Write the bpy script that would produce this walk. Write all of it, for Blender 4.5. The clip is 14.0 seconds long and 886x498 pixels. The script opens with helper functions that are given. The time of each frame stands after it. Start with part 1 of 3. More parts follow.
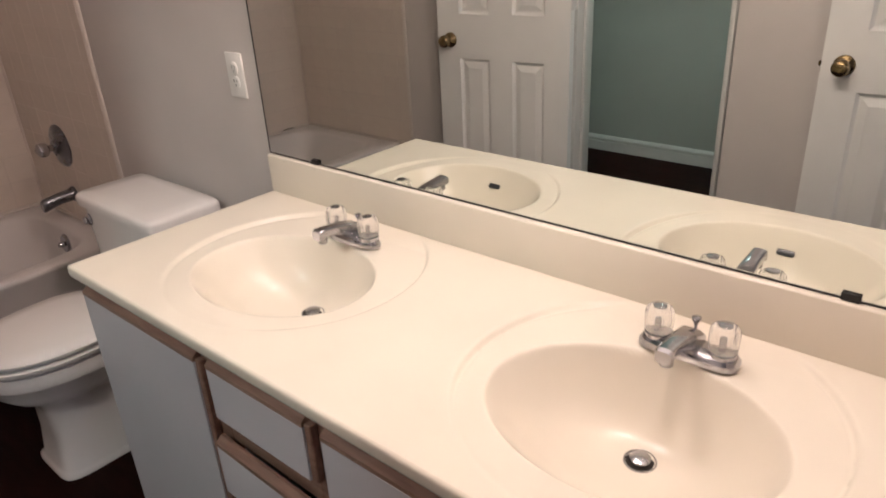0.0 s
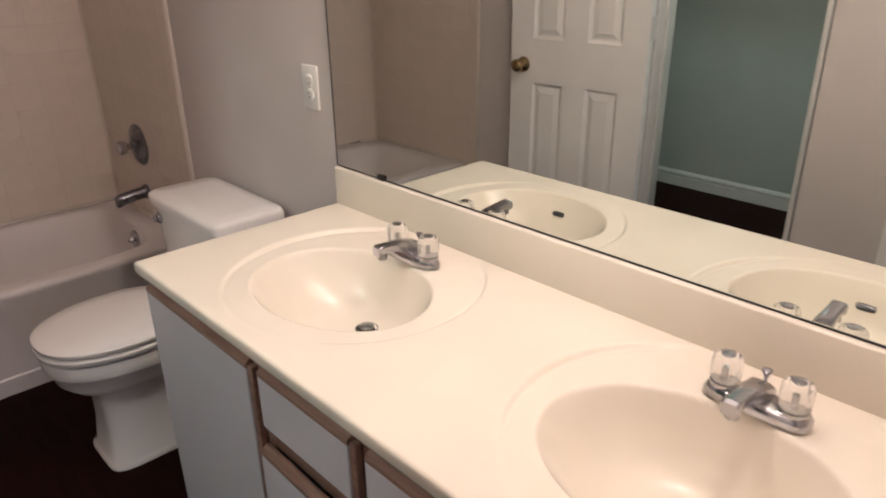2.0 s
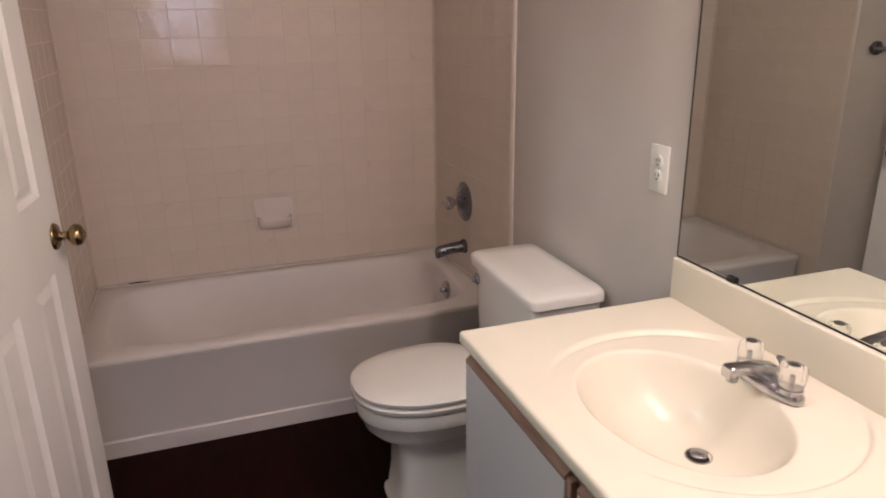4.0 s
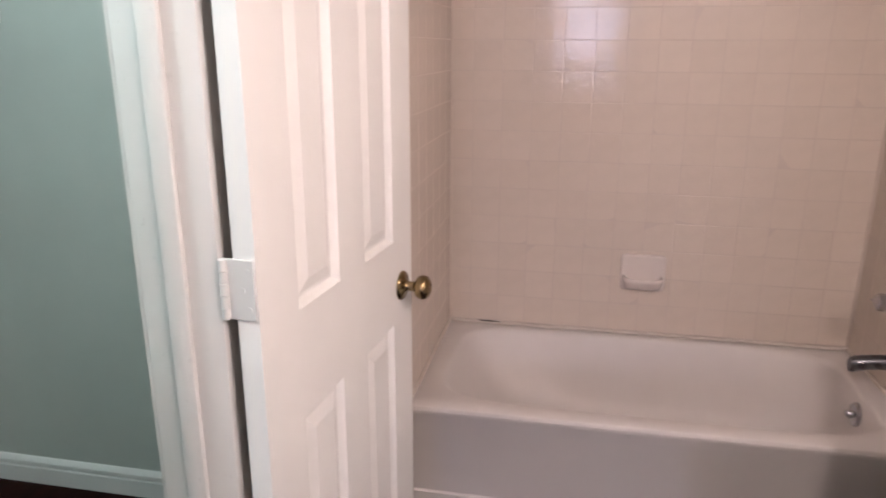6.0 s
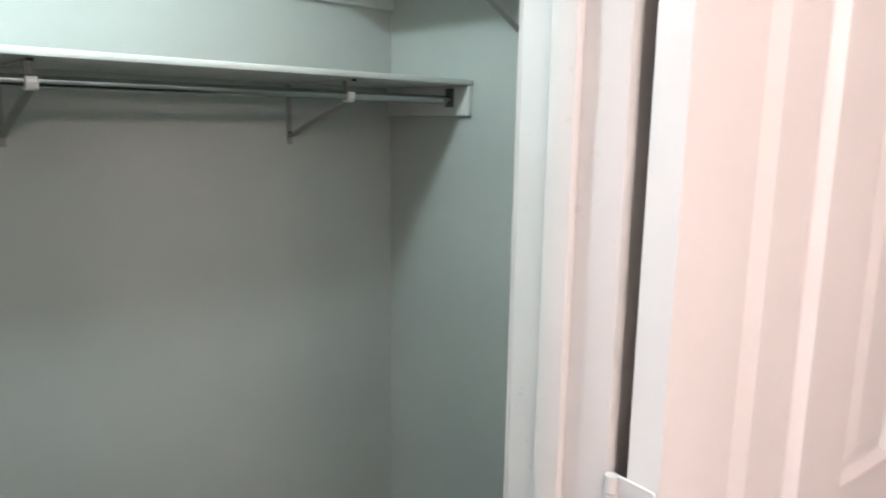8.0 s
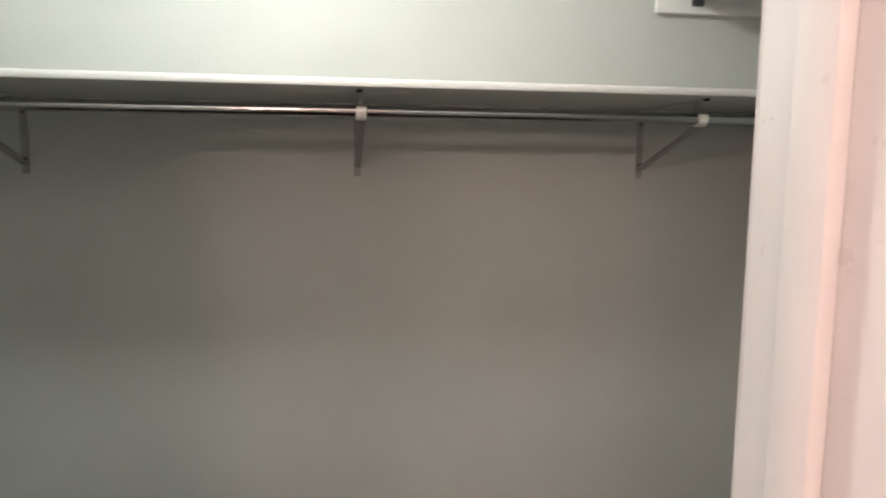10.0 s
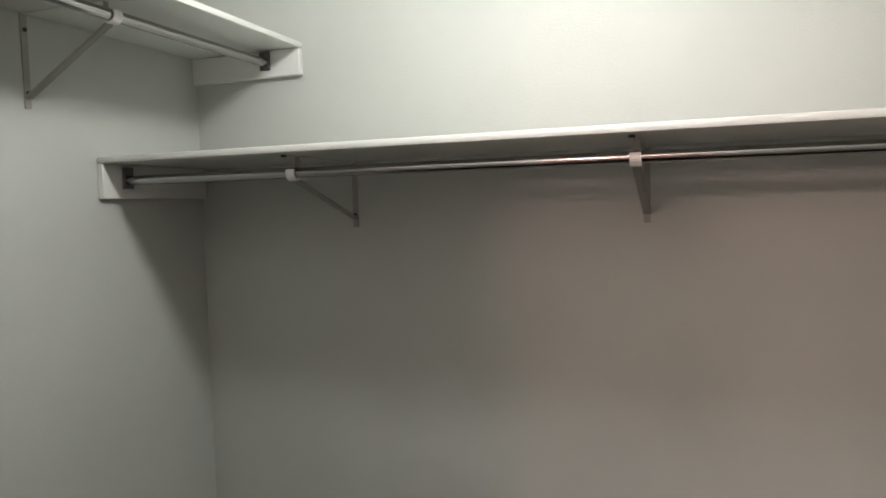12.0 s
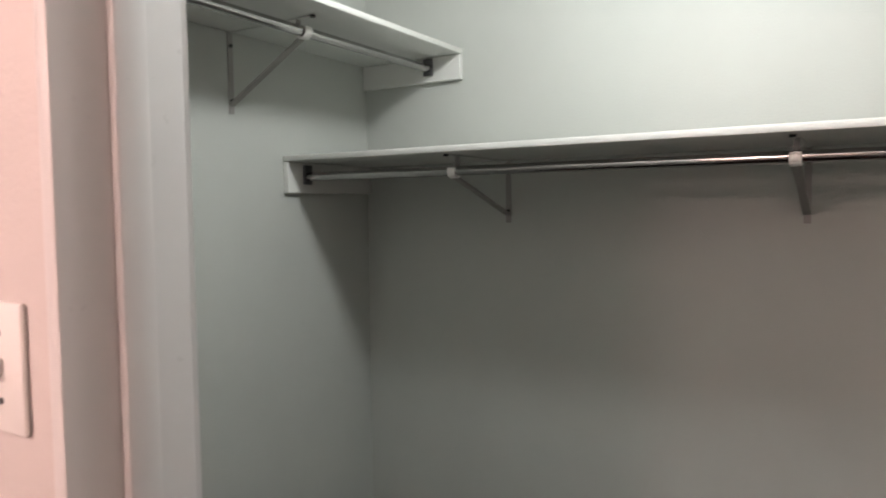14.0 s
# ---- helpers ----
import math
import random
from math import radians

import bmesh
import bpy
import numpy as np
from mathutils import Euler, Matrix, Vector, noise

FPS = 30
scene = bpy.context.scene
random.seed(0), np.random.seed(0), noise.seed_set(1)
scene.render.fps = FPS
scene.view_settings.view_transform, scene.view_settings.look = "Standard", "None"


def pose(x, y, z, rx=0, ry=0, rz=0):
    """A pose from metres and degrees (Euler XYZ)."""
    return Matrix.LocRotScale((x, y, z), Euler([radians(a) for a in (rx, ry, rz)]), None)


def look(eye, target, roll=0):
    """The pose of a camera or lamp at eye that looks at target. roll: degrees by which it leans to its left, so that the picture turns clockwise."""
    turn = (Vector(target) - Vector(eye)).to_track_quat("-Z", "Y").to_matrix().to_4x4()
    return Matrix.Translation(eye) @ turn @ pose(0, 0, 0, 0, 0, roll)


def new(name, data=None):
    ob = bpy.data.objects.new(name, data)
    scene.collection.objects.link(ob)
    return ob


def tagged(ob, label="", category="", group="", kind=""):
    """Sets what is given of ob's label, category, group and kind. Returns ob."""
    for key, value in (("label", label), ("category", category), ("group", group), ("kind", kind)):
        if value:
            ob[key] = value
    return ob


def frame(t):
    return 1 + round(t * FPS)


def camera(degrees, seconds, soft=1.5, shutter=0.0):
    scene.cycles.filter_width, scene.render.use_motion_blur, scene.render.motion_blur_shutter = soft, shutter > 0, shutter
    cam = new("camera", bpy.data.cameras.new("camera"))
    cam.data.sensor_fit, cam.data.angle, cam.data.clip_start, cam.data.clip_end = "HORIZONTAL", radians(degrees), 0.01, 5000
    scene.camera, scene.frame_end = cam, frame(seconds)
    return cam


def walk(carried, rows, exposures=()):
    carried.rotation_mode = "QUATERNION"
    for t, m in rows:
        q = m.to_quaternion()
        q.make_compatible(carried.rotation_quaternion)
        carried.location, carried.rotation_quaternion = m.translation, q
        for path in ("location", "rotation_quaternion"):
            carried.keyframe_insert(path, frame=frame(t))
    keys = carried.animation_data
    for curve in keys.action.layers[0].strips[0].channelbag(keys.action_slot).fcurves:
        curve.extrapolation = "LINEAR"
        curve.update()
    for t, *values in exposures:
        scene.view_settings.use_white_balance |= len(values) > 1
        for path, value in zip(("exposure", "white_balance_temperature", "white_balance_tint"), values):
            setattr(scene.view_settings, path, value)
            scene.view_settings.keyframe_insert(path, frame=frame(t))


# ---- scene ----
cam = camera(65.0, 14.0, soft=1.7, shutter=0.3)
PATH = [
    (0, (1.5, -1.04, 1.421), (0.298, 0.316, 0.575), -3.1),
    (0.5, (1.5, -1.043, 1.392), (0.354, 0.315, 0.475), -2.5),
    (1, (1.5, -1.046, 1.392), (0.345, 0.303, 0.471), -1.9),
    (1.5, (1.497, -1.039, 1.406), (0.293, 0.289, 0.52), -1.6),
    (2, (1.478, -1.03, 1.419), (0.145, 0.235, 0.63), -0.7),
    (2.5, (1.439, -1.027, 1.431), (-0.045, 0.109, 0.719), -0.4),
    (3, (1.398, -1.023, 1.435), (-0.229, -0.077, 0.758), -0.6),
    (3.2, (1.398, -1.021, 1.442), (-0.297, -0.189, 0.783), -0.8),
    (5.3, (0.97, -1.113, 1.449), (-0.925, -0.819, 0.881), 0.7),
    (5.5, (0.941, -1.069, 1.46), (-0.985, -0.985, 0.925), 0.6),
    (6, (0.874, -1.035, 1.463), (-1.011, -1.403, 0.907), 0.2),
    (6.5, (0.753, -1.078, 1.45), (-1.097, -1.654, 0.954), 1.0),
    (7, (0.636, -1.149, 1.473), (-1.118, -2.004, 1.033), 1.3),
    (7.5, (0.593, -1.182, 1.479), (-1.008, -2.31, 1.074), 1.5),
    (7.7, (0.585, -1.173, 1.507), (-0.911, -2.442, 1.112), 1.3),
    (9.8, (0.27, -1.261, 1.451), (-0.145, -3.209, 1.263), 0.6),
    (10, (0.259, -1.276, 1.468), (-0.035, -3.239, 1.225), 0.6),
    (10.5, (0.217, -1.297, 1.467), (0.301, -3.27, 1.153), 1.9),
    (11, (0.145, -1.341, 1.489), (0.557, -3.28, 1.226), 0.0),
    (11.5, (0.111, -1.332, 1.486), (0.697, -3.244, 1.356), -1.6),
    (12, (0.097, -1.326, 1.491), (0.789, -3.202, 1.363), -1.5),
    (12.5, (0.081, -1.306, 1.501), (0.821, -3.166, 1.471), -1.3),
    (13, (0.062, -1.286, 1.499), (0.841, -3.126, 1.481), -1.3),
    (13.5, (0.066, -1.266, 1.5), (0.956, -3.062, 1.443), -0.8),
    (14, (0.083, -1.22, 1.484), (1.132, -2.918, 1.362), -0.6),
]
walk(cam, [(t, look(eye, target, roll)) for t, eye, target, roll in PATH],
     [(0, -0.28, 6150, 10), (3.2, -0.31, 6230, 11), (5.3, 0.33, 6150, 13), (6.2, 0.42, 5900, 12), (7.5, 0.40, 5880, 12), (9.8, 0.25, 6800, 29), (10.5, 0.32, 7100, 29), (11, 0.38, 7100, 32), (12, 0.15, 7000, 32), (13, 0.2, 6900, 32), (14, 0.03, 6800, 31)])

# ---- light ----
world = bpy.data.worlds.new("world")
scene.world = world
world.use_nodes = True
wn = world.node_tree.nodes
sky = wn.new("ShaderNodeTexSky")
sky.sky_type = "NISHITA"
sky.sun_disc = False
sky.sun_elevation, sky.sun_rotation = radians(40), radians(60)
world.node_tree.links.new(sky.outputs[0], wn["Background"].inputs[0])
wn["Background"].inputs[1].default_value = 0.08


def lamp(name, kind, place, power, colour, size=0.1, target=None, size_y=None):
    d = bpy.data.lights.new(name, kind)
    d.energy, d.color = power, colour
    if kind == "AREA":
        d.shape, d.size, d.size_y = "RECTANGLE", size, size_y or size
    else:
        d.shadow_soft_size = size
    ob = new(name, d)
    ob.matrix_world = look(place, target) if target else pose(*place)
    return ob


WARM = (1.0, 0.79, 0.69)
COOL = (0.83, 1.0, 0.935)
for bx, watt in ((0.65, 25.0), (1.15, 25.0)):
    lamp("vanity_lamp", "POINT", (bx, -0.16, 2.09), watt, WARM, 0.10)
lamp("closet_lamp", "POINT", (0.42, -2.27, 2.33), 36.0, COOL, 0.08)
lamp("window_daylight", "AREA", (4.90, -1.04, 1.66), 15.0, (0.80, 0.74, 1.0), 0.62, (0, -1.04, 1.3), 0.90)

# ---- materials ----


def material(name, colour, rough=0.5, metal=0.0, scale=8.0, vary=0.06, fine=120.0, bump=0.05, colour2=None, spec=0.5, clear=0.0,
             trans=0.0, ior=1.45, stretch=(1, 1, 1), island=0.0, coat=0.0):
    m = bpy.data.materials.new(name)
    m.use_nodes = True
    nt = m.node_tree
    b = nt.nodes["Principled BSDF"]
    tc = nt.nodes.new("ShaderNodeTexCoord")
    mp = nt.nodes.new("ShaderNodeMapping")
    mp.inputs["Scale"].default_value = stretch
    nt.links.new(tc.outputs["Object"], mp.inputs["Vector"])
    n1 = nt.nodes.new("ShaderNodeTexNoise")
    n1.inputs["Scale"].default_value, n1.inputs["Detail"].default_value = scale, 5
    n2 = nt.nodes.new("ShaderNodeTexNoise")
    n2.inputs["Scale"].default_value, n2.inputs["Detail"].default_value = fine, 3
    nt.links.new(mp.outputs[0], n1.inputs["Vector"])
    nt.links.new(mp.outputs[0], n2.inputs["Vector"])
    mix = nt.nodes.new("ShaderNodeMix")
    mix.data_type = "RGBA"
    c2 = colour2 or tuple(c * (1 - vary) for c in colour)
    mix.inputs[6].default_value, mix.inputs[7].default_value = (*c2, 1), (*colour, 1)
    ramp = nt.nodes.new("ShaderNodeMapRange")
    ramp.inputs[1].default_value, ramp.inputs[2].default_value = 0.35, 0.65
    nt.links.new(n1.outputs[0], ramp.inputs[0])
    nt.links.new(ramp.outputs[0], mix.inputs[0])
    last = mix.outputs[2]
    if island:
        oi = nt.nodes.new("ShaderNodeObjectInfo")
        hsv = nt.nodes.new("ShaderNodeHueSaturation")
        mr = nt.nodes.new("ShaderNodeMapRange")
        mr.inputs[3].default_value, mr.inputs[4].default_value = 1 - island, 1 + island
        nt.links.new(oi.outputs["Random"], mr.inputs[0])
        nt.links.new(mr.outputs[0], hsv.inputs["Value"])
        nt.links.new(last, hsv.inputs["Color"])
        last = hsv.outputs[0]
    nt.links.new(last, b.inputs["Base Color"])
    rr = nt.nodes.new("ShaderNodeMapRange")
    spread = min(0.06, rough / 3) if rough > 0.03 else 0.0
    rr.inputs[3].default_value, rr.inputs[4].default_value = rough - spread, min(rough + spread, 1)
    nt.links.new(n2.outputs[0], rr.inputs[0])
    nt.links.new(rr.outputs[0], b.inputs["Roughness"])
    b.inputs["Metallic"].default_value = metal
    b.inputs["Specular IOR Level"].default_value = spec
    b.inputs["IOR"].default_value = ior
    b.inputs["Transmission Weight"].default_value = trans
    b.inputs["Coat Weight"].default_value = coat
    if bump:
        bp = nt.nodes.new("ShaderNodeBump")
        bp.inputs["Strength"].default_value, bp.inputs["Distance"].default_value = bump, 0.004
        nt.links.new(n2.outputs[0], bp.inputs["Height"])
        nt.links.new(bp.outputs[0], b.inputs["Normal"])
    return m


M_WALL = material("bath_wall_paint", (0.62, 0.578, 0.552), 0.6, scale=3, vary=0.05, fine=160, bump=0.14)
M_CLOSET = material("closet_wall_paint", (0.415, 0.435, 0.405), 0.6, scale=3, vary=0.05, fine=160, bump=0.14)
M_CEIL = material("ceiling_paint", (0.75, 0.74, 0.71), 0.8, fine=90, bump=0.5)
M_TRIM = material("trim_gloss_paint", (0.63, 0.625, 0.61), 0.30, scale=5, vary=0.04, fine=60, bump=0.03)
M_DOOR = material("door_paint", (0.80, 0.79, 0.77), 0.32, scale=4, vary=0.04, fine=70, bump=0.08)
M_FLOOR = material("dark_floor", (0.017, 0.0042, 0.003), 0.55, scale=6, colour2=(0.011, 0.003, 0.002), spec=0.06, fine=40, bump=0.06, stretch=(1, 6, 1))
M_TILE = material("cream_tile", (0.675, 0.592, 0.52), 0.045, scale=20, vary=0.03, fine=38, bump=0.22, spec=0.38, island=0.015)
M_GROUT = material("cream_grout", (0.61, 0.53, 0.475), 0.8, fine=200, bump=0.3)
M_TUB = material("tub_enamel", (0.67, 0.635, 0.615), 0.42, scale=5, vary=0.03, fine=12, bump=0.02)
M_PORC = material("white_porcelain", (0.80, 0.78, 0.76), 0.12, scale=6, vary=0.02, fine=15, bump=0.015)
M_SEAT = material("white_seat_plastic", (0.78, 0.76, 0.74), 0.22, scale=6, vary=0.02, fine=30, bump=0.02)
M_MARBLE = material("cultured_marble", (0.79, 0.732, 0.628), 0.20, scale=5, vary=0.04, fine=14, bump=0.015)
M_LAM = material("white_laminate", (0.57, 0.555, 0.595), 0.35, scale=4, vary=0.03, fine=200, bump=0.03)
M_OAK = material("oak_trim", (0.30, 0.175, 0.130), 0.45, scale=9, colour2=(0.20, 0.11, 0.08), fine=70, bump=0.15, stretch=(1, 8, 8))
# near-black for gaps; also stands for shade in the toe kick and drains
M_DARK = material("dark_gap_and_shade", (0.02, 0.015, 0.012), 0.7)
M_CHROME = material("chrome", (0.47, 0.47, 0.50), 0.12, 1.0, vary=0.05, fine=30, bump=0.01)
M_DULLCHROME = material("dull_chrome", (0.42, 0.42, 0.44), 0.24, 1.0, vary=0.1, fine=30, bump=0.02)
M_VALVE = material("tarnished_chrome", (0.19, 0.19, 0.205), 0.28, 1.0, vary=0.15, fine=30, bump=0.02)
M_BRASS = material("antique_brass", (0.37, 0.265, 0.135), 0.24, 1.0, scale=30, vary=0.35, fine=60, bump=0.03)
M_ACRYL = material("clear_acrylic", (1.0, 0.99, 0.97), 0.14, trans=0.86, ior=1.14, bump=0.0)
M_MIRROR = material("mirror_silver", (0.765, 0.805, 0.765), 0.0, 1.0, vary=0.01, bump=0.0)
M_BLACK = material("black_plastic", (0.015, 0.014, 0.013), 0.4)
M_PLATE = material("white_plate_plastic", (0.80, 0.79, 0.76), 0.3, vary=0.02, bump=0.01)
M_ROD = material("rod_chrome", (0.40, 0.39, 0.38), 0.16, 1.0, vary=0.1, fine=40, bump=0.01)
M_SOCK = material("socket_steel", (0.16, 0.16, 0.17), 0.4, 1.0, vary=0.2)
M_SHELF = material("shelf_paint", (0.60, 0.61, 0.58), 0.4, scale=4, vary=0.05, fine=90, bump=0.1)
M_DISH = material("soap_dish_glaze", (0.72, 0.655, 0.615), 0.15, vary=0.03, bump=0.02)
# bracket paint, darkened partly to carry the shadow round the braces
M_BRACKET = material("bracket_paint_and_shade", (0.29, 0.28, 0.26), 0.5, vary=0.15, fine=80)
M_CAULK = material("caulk", (0.62, 0.56, 0.505), 0.5, bump=0.1)


def glow(name, colour, strength):
    m = bpy.data.materials.new(name)
    m.use_nodes = True
    b = m.node_tree.nodes["Principled BSDF"]
    b.inputs["Base Color"].default_value = (0.8, 0.8, 0.8, 1)
    b.inputs["Emission Color"].default_value, b.inputs["Emission Strength"].default_value = (*colour, 1), strength
    return m


M_SKYPANE = glow("window_sky", (0.85, 0.93, 1.0), 2.0)
M_SKYBRIGHT = glow("bright_window_sky", (1.0, 0.97, 0.92), 14.0)

# ---- builders ----
BASE = {}


def thing(name, label, category, place=(0, 0, 0), turn=0.0, group="", kind=""):
    """An Empty at the thing's base; parts of an unturned thing are given in world metres."""
    ob = new(name)
    ob.empty_display_size = 0.1
    ob.matrix_world = pose(*place, 0, 0, turn)
    BASE[ob.name] = Vector(place) if not turn else Vector((0, 0, 0))
    return tagged(ob, label, category, group, kind)


def mesh_of(bm, name, mat, smooth=None):
    bmesh.ops.recalc_face_normals(bm, faces=bm.faces)
    me = bpy.data.meshes.new(name)
    bm.to_mesh(me)
    bm.free()
    me.materials.append(mat)
    if smooth is not None:
        me.polygons.foreach_set("use_smooth", [True] * len(me.polygons))
        me.set_sharp_from_angle(angle=radians(smooth))
    return me


def part(name, bm, mat, parent, label="", smooth=40):
    me = mesh_of(bm, name, mat, smooth)
    ob = new(name, me)
    ob.parent = parent
    base = BASE.get(parent.name, Vector((0, 0, 0)))
    me.transform(Matrix.Translation(-base))
    BASE[ob.name] = base
    if label:
        ob["label"] = label
    return ob


def single(name, bm, mat, label, category, kind="", smooth=40, group=""):
    """A thing of one mesh, its origin at the middle of its base."""
    me = mesh_of(bm, name, mat, smooth)
    co = [v.co for v in me.vertices]
    lo = Vector([min(c[i] for c in co) for i in range(3)])
    hi = Vector([max(c[i] for c in co) for i in range(3)])
    at = Vector(((lo.x + hi.x) / 2, (lo.y + hi.y) / 2, lo.z))
    me.transform(Matrix.Translation(-at))
    ob = new(name, me)
    ob.location = at
    BASE[ob.name] = at
    return tagged(ob, label, category, group, kind)


def box(x0, x1, y0, y1, z0, z1, bevel=0.0, seg=2, bm=None):
    bm = bm or bmesh.new()
    m = Matrix.LocRotScale(((x0 + x1) / 2, (y0 + y1) / 2, (z0 + z1) / 2), None, (abs(x1 - x0), abs(y1 - y0), abs(z1 - z0)))
    r = bmesh.ops.create_cube(bm, size=1, matrix=m)
    if bevel:
        es = list({e for v in r["verts"] for e in v.link_edges})
        bmesh.ops.bevel(bm, geom=es, offset=bevel, segments=seg, profile=0.5, affect="EDGES")
    return bm


def cyl(p, q, r, r2=None, n=24, bevel=0.0, bm=None):
    """A rod from p to q."""
    bm = bm or bmesh.new()
    p, q = Vector(p), Vector(q)
    rot = (q - p).to_track_quat("Z", "Y").to_matrix().to_4x4()
    m = Matrix.Translation((p + q) / 2) @ rot
    r_ = bmesh.ops.create_cone(bm, cap_ends=True, segments=n, radius1=r, radius2=r if r2 is None else r2, depth=(q - p).length, matrix=m)
    if bevel:
        es = [e for e in {e for v in r_["verts"] for e in v.link_edges} if any(len(f.verts) > 4 for f in e.link_faces)]
        bmesh.ops.bevel(bm, geom=es, offset=bevel, segments=2, profile=0.5, affect="EDGES")
    return bm


def lathe(profile, m=Matrix(), n=28, flute=0.0, count=12, bm=None):
    """Turns (radius, height) pairs round z, then lays them by m."""
    bm = bm or bmesh.new()
    rings = []
    for r, z in profile:
        ring = []
        for k in range(n):
            a = 2 * math.pi * k / n
            rr = r * (1 + flute * math.cos(count * a)) if r > 0.012 else r
            ring.append(bm.verts.new(m @ Vector((rr * math.cos(a), rr * math.sin(a), z))))
        rings.append(ring)
    skin(bm, rings)
    return bm


def skin(bm, rings, caps=True):
    for a, b in zip(rings, rings[1:]):
        n = len(a)
        for k in range(n):
            bm.faces.new((a[k], a[(k + 1) % n], b[(k + 1) % n], b[k]))
    if caps:
        bm.faces.new(list(reversed(rings[0])))
        bm.faces.new(rings[-1])


def loft(sections, bm=None, caps=True):
    bm = bm or bmesh.new()
    skin(bm, [[bm.verts.new(p) for p in s] for s in sections], caps)
    return bm


def superring(cx, cy, a, b, z, n=48, e=2.0, front=None):
    """A rounded ring: half-widths a, b; front gives another half-length towards -y."""
    pts = []
    for k in range(n):
        t = 2 * math.pi * k / n
        c, s = math.cos(t), math.sin(t)
        bb = front if front and s < 0 else b
        pts.append((cx + a * math.copysign(abs(c) ** (2 / e), c), cy + bb * math.copysign(abs(s) ** (2 / e), s), z))
    return pts


def strip(path, wide, thick, across=(1, 0, 0), bm=None):
    """A flat strap along a path of points, wide along `across`."""
    bm = bm or bmesh.new()
    ax = Vector(across)
    pts = [Vector(p) for p in path]
    secs = []
    for i, p in enumerate(pts):
        d = (pts[min(i + 1, len(pts) - 1)] - pts[max(i - 1, 0)]).normalized()
        nrm = d.cross(ax).normalized()
        secs.append([p + ax * wide / 2 + nrm * thick / 2, p - ax * wide / 2 + nrm * thick / 2, p - ax * wide / 2 - nrm * thick / 2,
                     p + ax * wide / 2 - nrm * thick / 2])
    return loft(secs, bm)


def tube(path, r, n=12, bm=None):
    bm = bm or bmesh.new()
    pts = [Vector(p) for p in path]
    secs, side = [], None
    for i, p in enumerate(pts):
        d = (pts[min(i + 1, len(pts) - 1)] - pts[max(i - 1, 0)]).normalized()
        if side is None:
            side = d.orthogonal().normalized()
        side = (side - d * side.dot(d)).normalized()
        up = d.cross(side)
        secs.append([p + (side * math.cos(2 * math.pi * k / n) + up * math.sin(2 * math.pi * k / n)) * (r[i] if isinstance(r, (list, tuple)) else r) for k in range(n)])
    return loft(secs, bm)


# ---- plan ----
WX, EX = -1.77, 1.62          # bathroom: tile wall and entry wall
SY, SY2 = -1.53, -1.645       # wall between bathroom and closet
CW, CE, CS = -0.930, 1.512, -3.062  # closet: west, east, south walls
H = 2.44
DX0, DX1, DH = 0.025, 0.622, 2.05     # closet doorway
EY0, EY1 = -1.47, -0.74             # entry doorway in the east wall


def wall(name, bm, mat, label):
    return single(name, bm, mat, label, "wall", "structure", smooth=None)


wall("wall_north", box(WX - 0.1, EX + 0.115, 0, 0.1, 0, H), M_WALL, "pale grey painted bathroom wall with tile round the tub")
wall("wall_west", box(WX - 0.1, WX, SY2, 0, 0, H), M_WALL, "plain wall behind the tub tiles")
bm = box(WX, DX0 - 0.023, SY2, SY, 0, H)
box(DX1 + 0.023, EX, SY2, SY, 0, H, bm=bm)
box(DX0 - 0.023, DX1 + 0.023, SY2, SY, DH + 0.023, H, bm=bm)
wall("wall_south", bm, M_WALL, "painted wall with the closet doorway through it")
bm = box(EX, EX + 0.115, SY2, EY0 - 0.018, 0, H)
box(EX, EX + 0.115, EY1 + 0.018, 0, 0, H, bm=bm)
box(EX, EX + 0.115, EY0 - 0.018, EY1 + 0.018, DH + 0.018, H, bm=bm)
wall("wall_east", bm, M_WALL, "pale grey painted wall with the entry doorway")
wall("wall_closet_west", box(CW - 0.1, CW, CS - 0.1, SY2, 0, H), M_CLOSET, "pale green-white painted closet side wall")
wall("wall_closet_east", box(CE, CE + 0.1, CS - 0.1, SY2, 0, H), M_CLOSET, "pale green-white painted closet side wall with high shelf")
wall("wall_closet_south", box(CW, CE, CS - 0.1, CS, 0, H), M_CLOSET, "pale green-white painted closet back wall")
bm = box(EX + 0.115, 5.0, -3.1, -3.0, 0, H)
box(EX + 0.115, 5.0, 1.2, 1.3, 0, H, bm=bm)
box(5.0, 5.1, -3.0, -1.40, 0, H, bm=bm)
box(5.0, 5.1, -0.68, 1.2, 0, H, bm=bm)
box(5.0, 5.1, -1.40, -0.68, 0, 1.15, bm=bm)
box(5.0, 5.1, -1.40, -0.68, 2.34, H, bm=bm)
box(EX + 0.115, EX + 0.215, -3.0, SY2, 0, H, bm=bm)
box(EX + 0.115, EX + 0.215, 0.1, 1.2, 0, H, bm=bm)
wall("wall_bedroom", bm, M_WALL, "plain painted walls of the adjoining room")
win = thing("window_1", "bright white-framed window of the adjoining room", "window", (5.05, -1.04, 1.15), kind="structure")
bm = box(5.02, 5.08, -1.40, -1.36, 1.15, 2.34)
box(5.02, 5.08, -0.72, -0.68, 1.15, 2.34, bm=bm)
box(5.02, 5.08, -1.36, -0.72, 1.15, 1.19, bm=bm)
box(5.02, 5.08, -1.36, -0.72, 2.30, 2.34, bm=bm)
part("window_frame", bm, M_TRIM, win)
part("pane", box(5.075, 5.079, -1.36, -0.72, 1.19, 2.11), M_SKYPANE, win)
part("sash_bar", box(5.03, 5.079, -1.36, -0.72, 2.11, 2.135), M_TRIM, win)
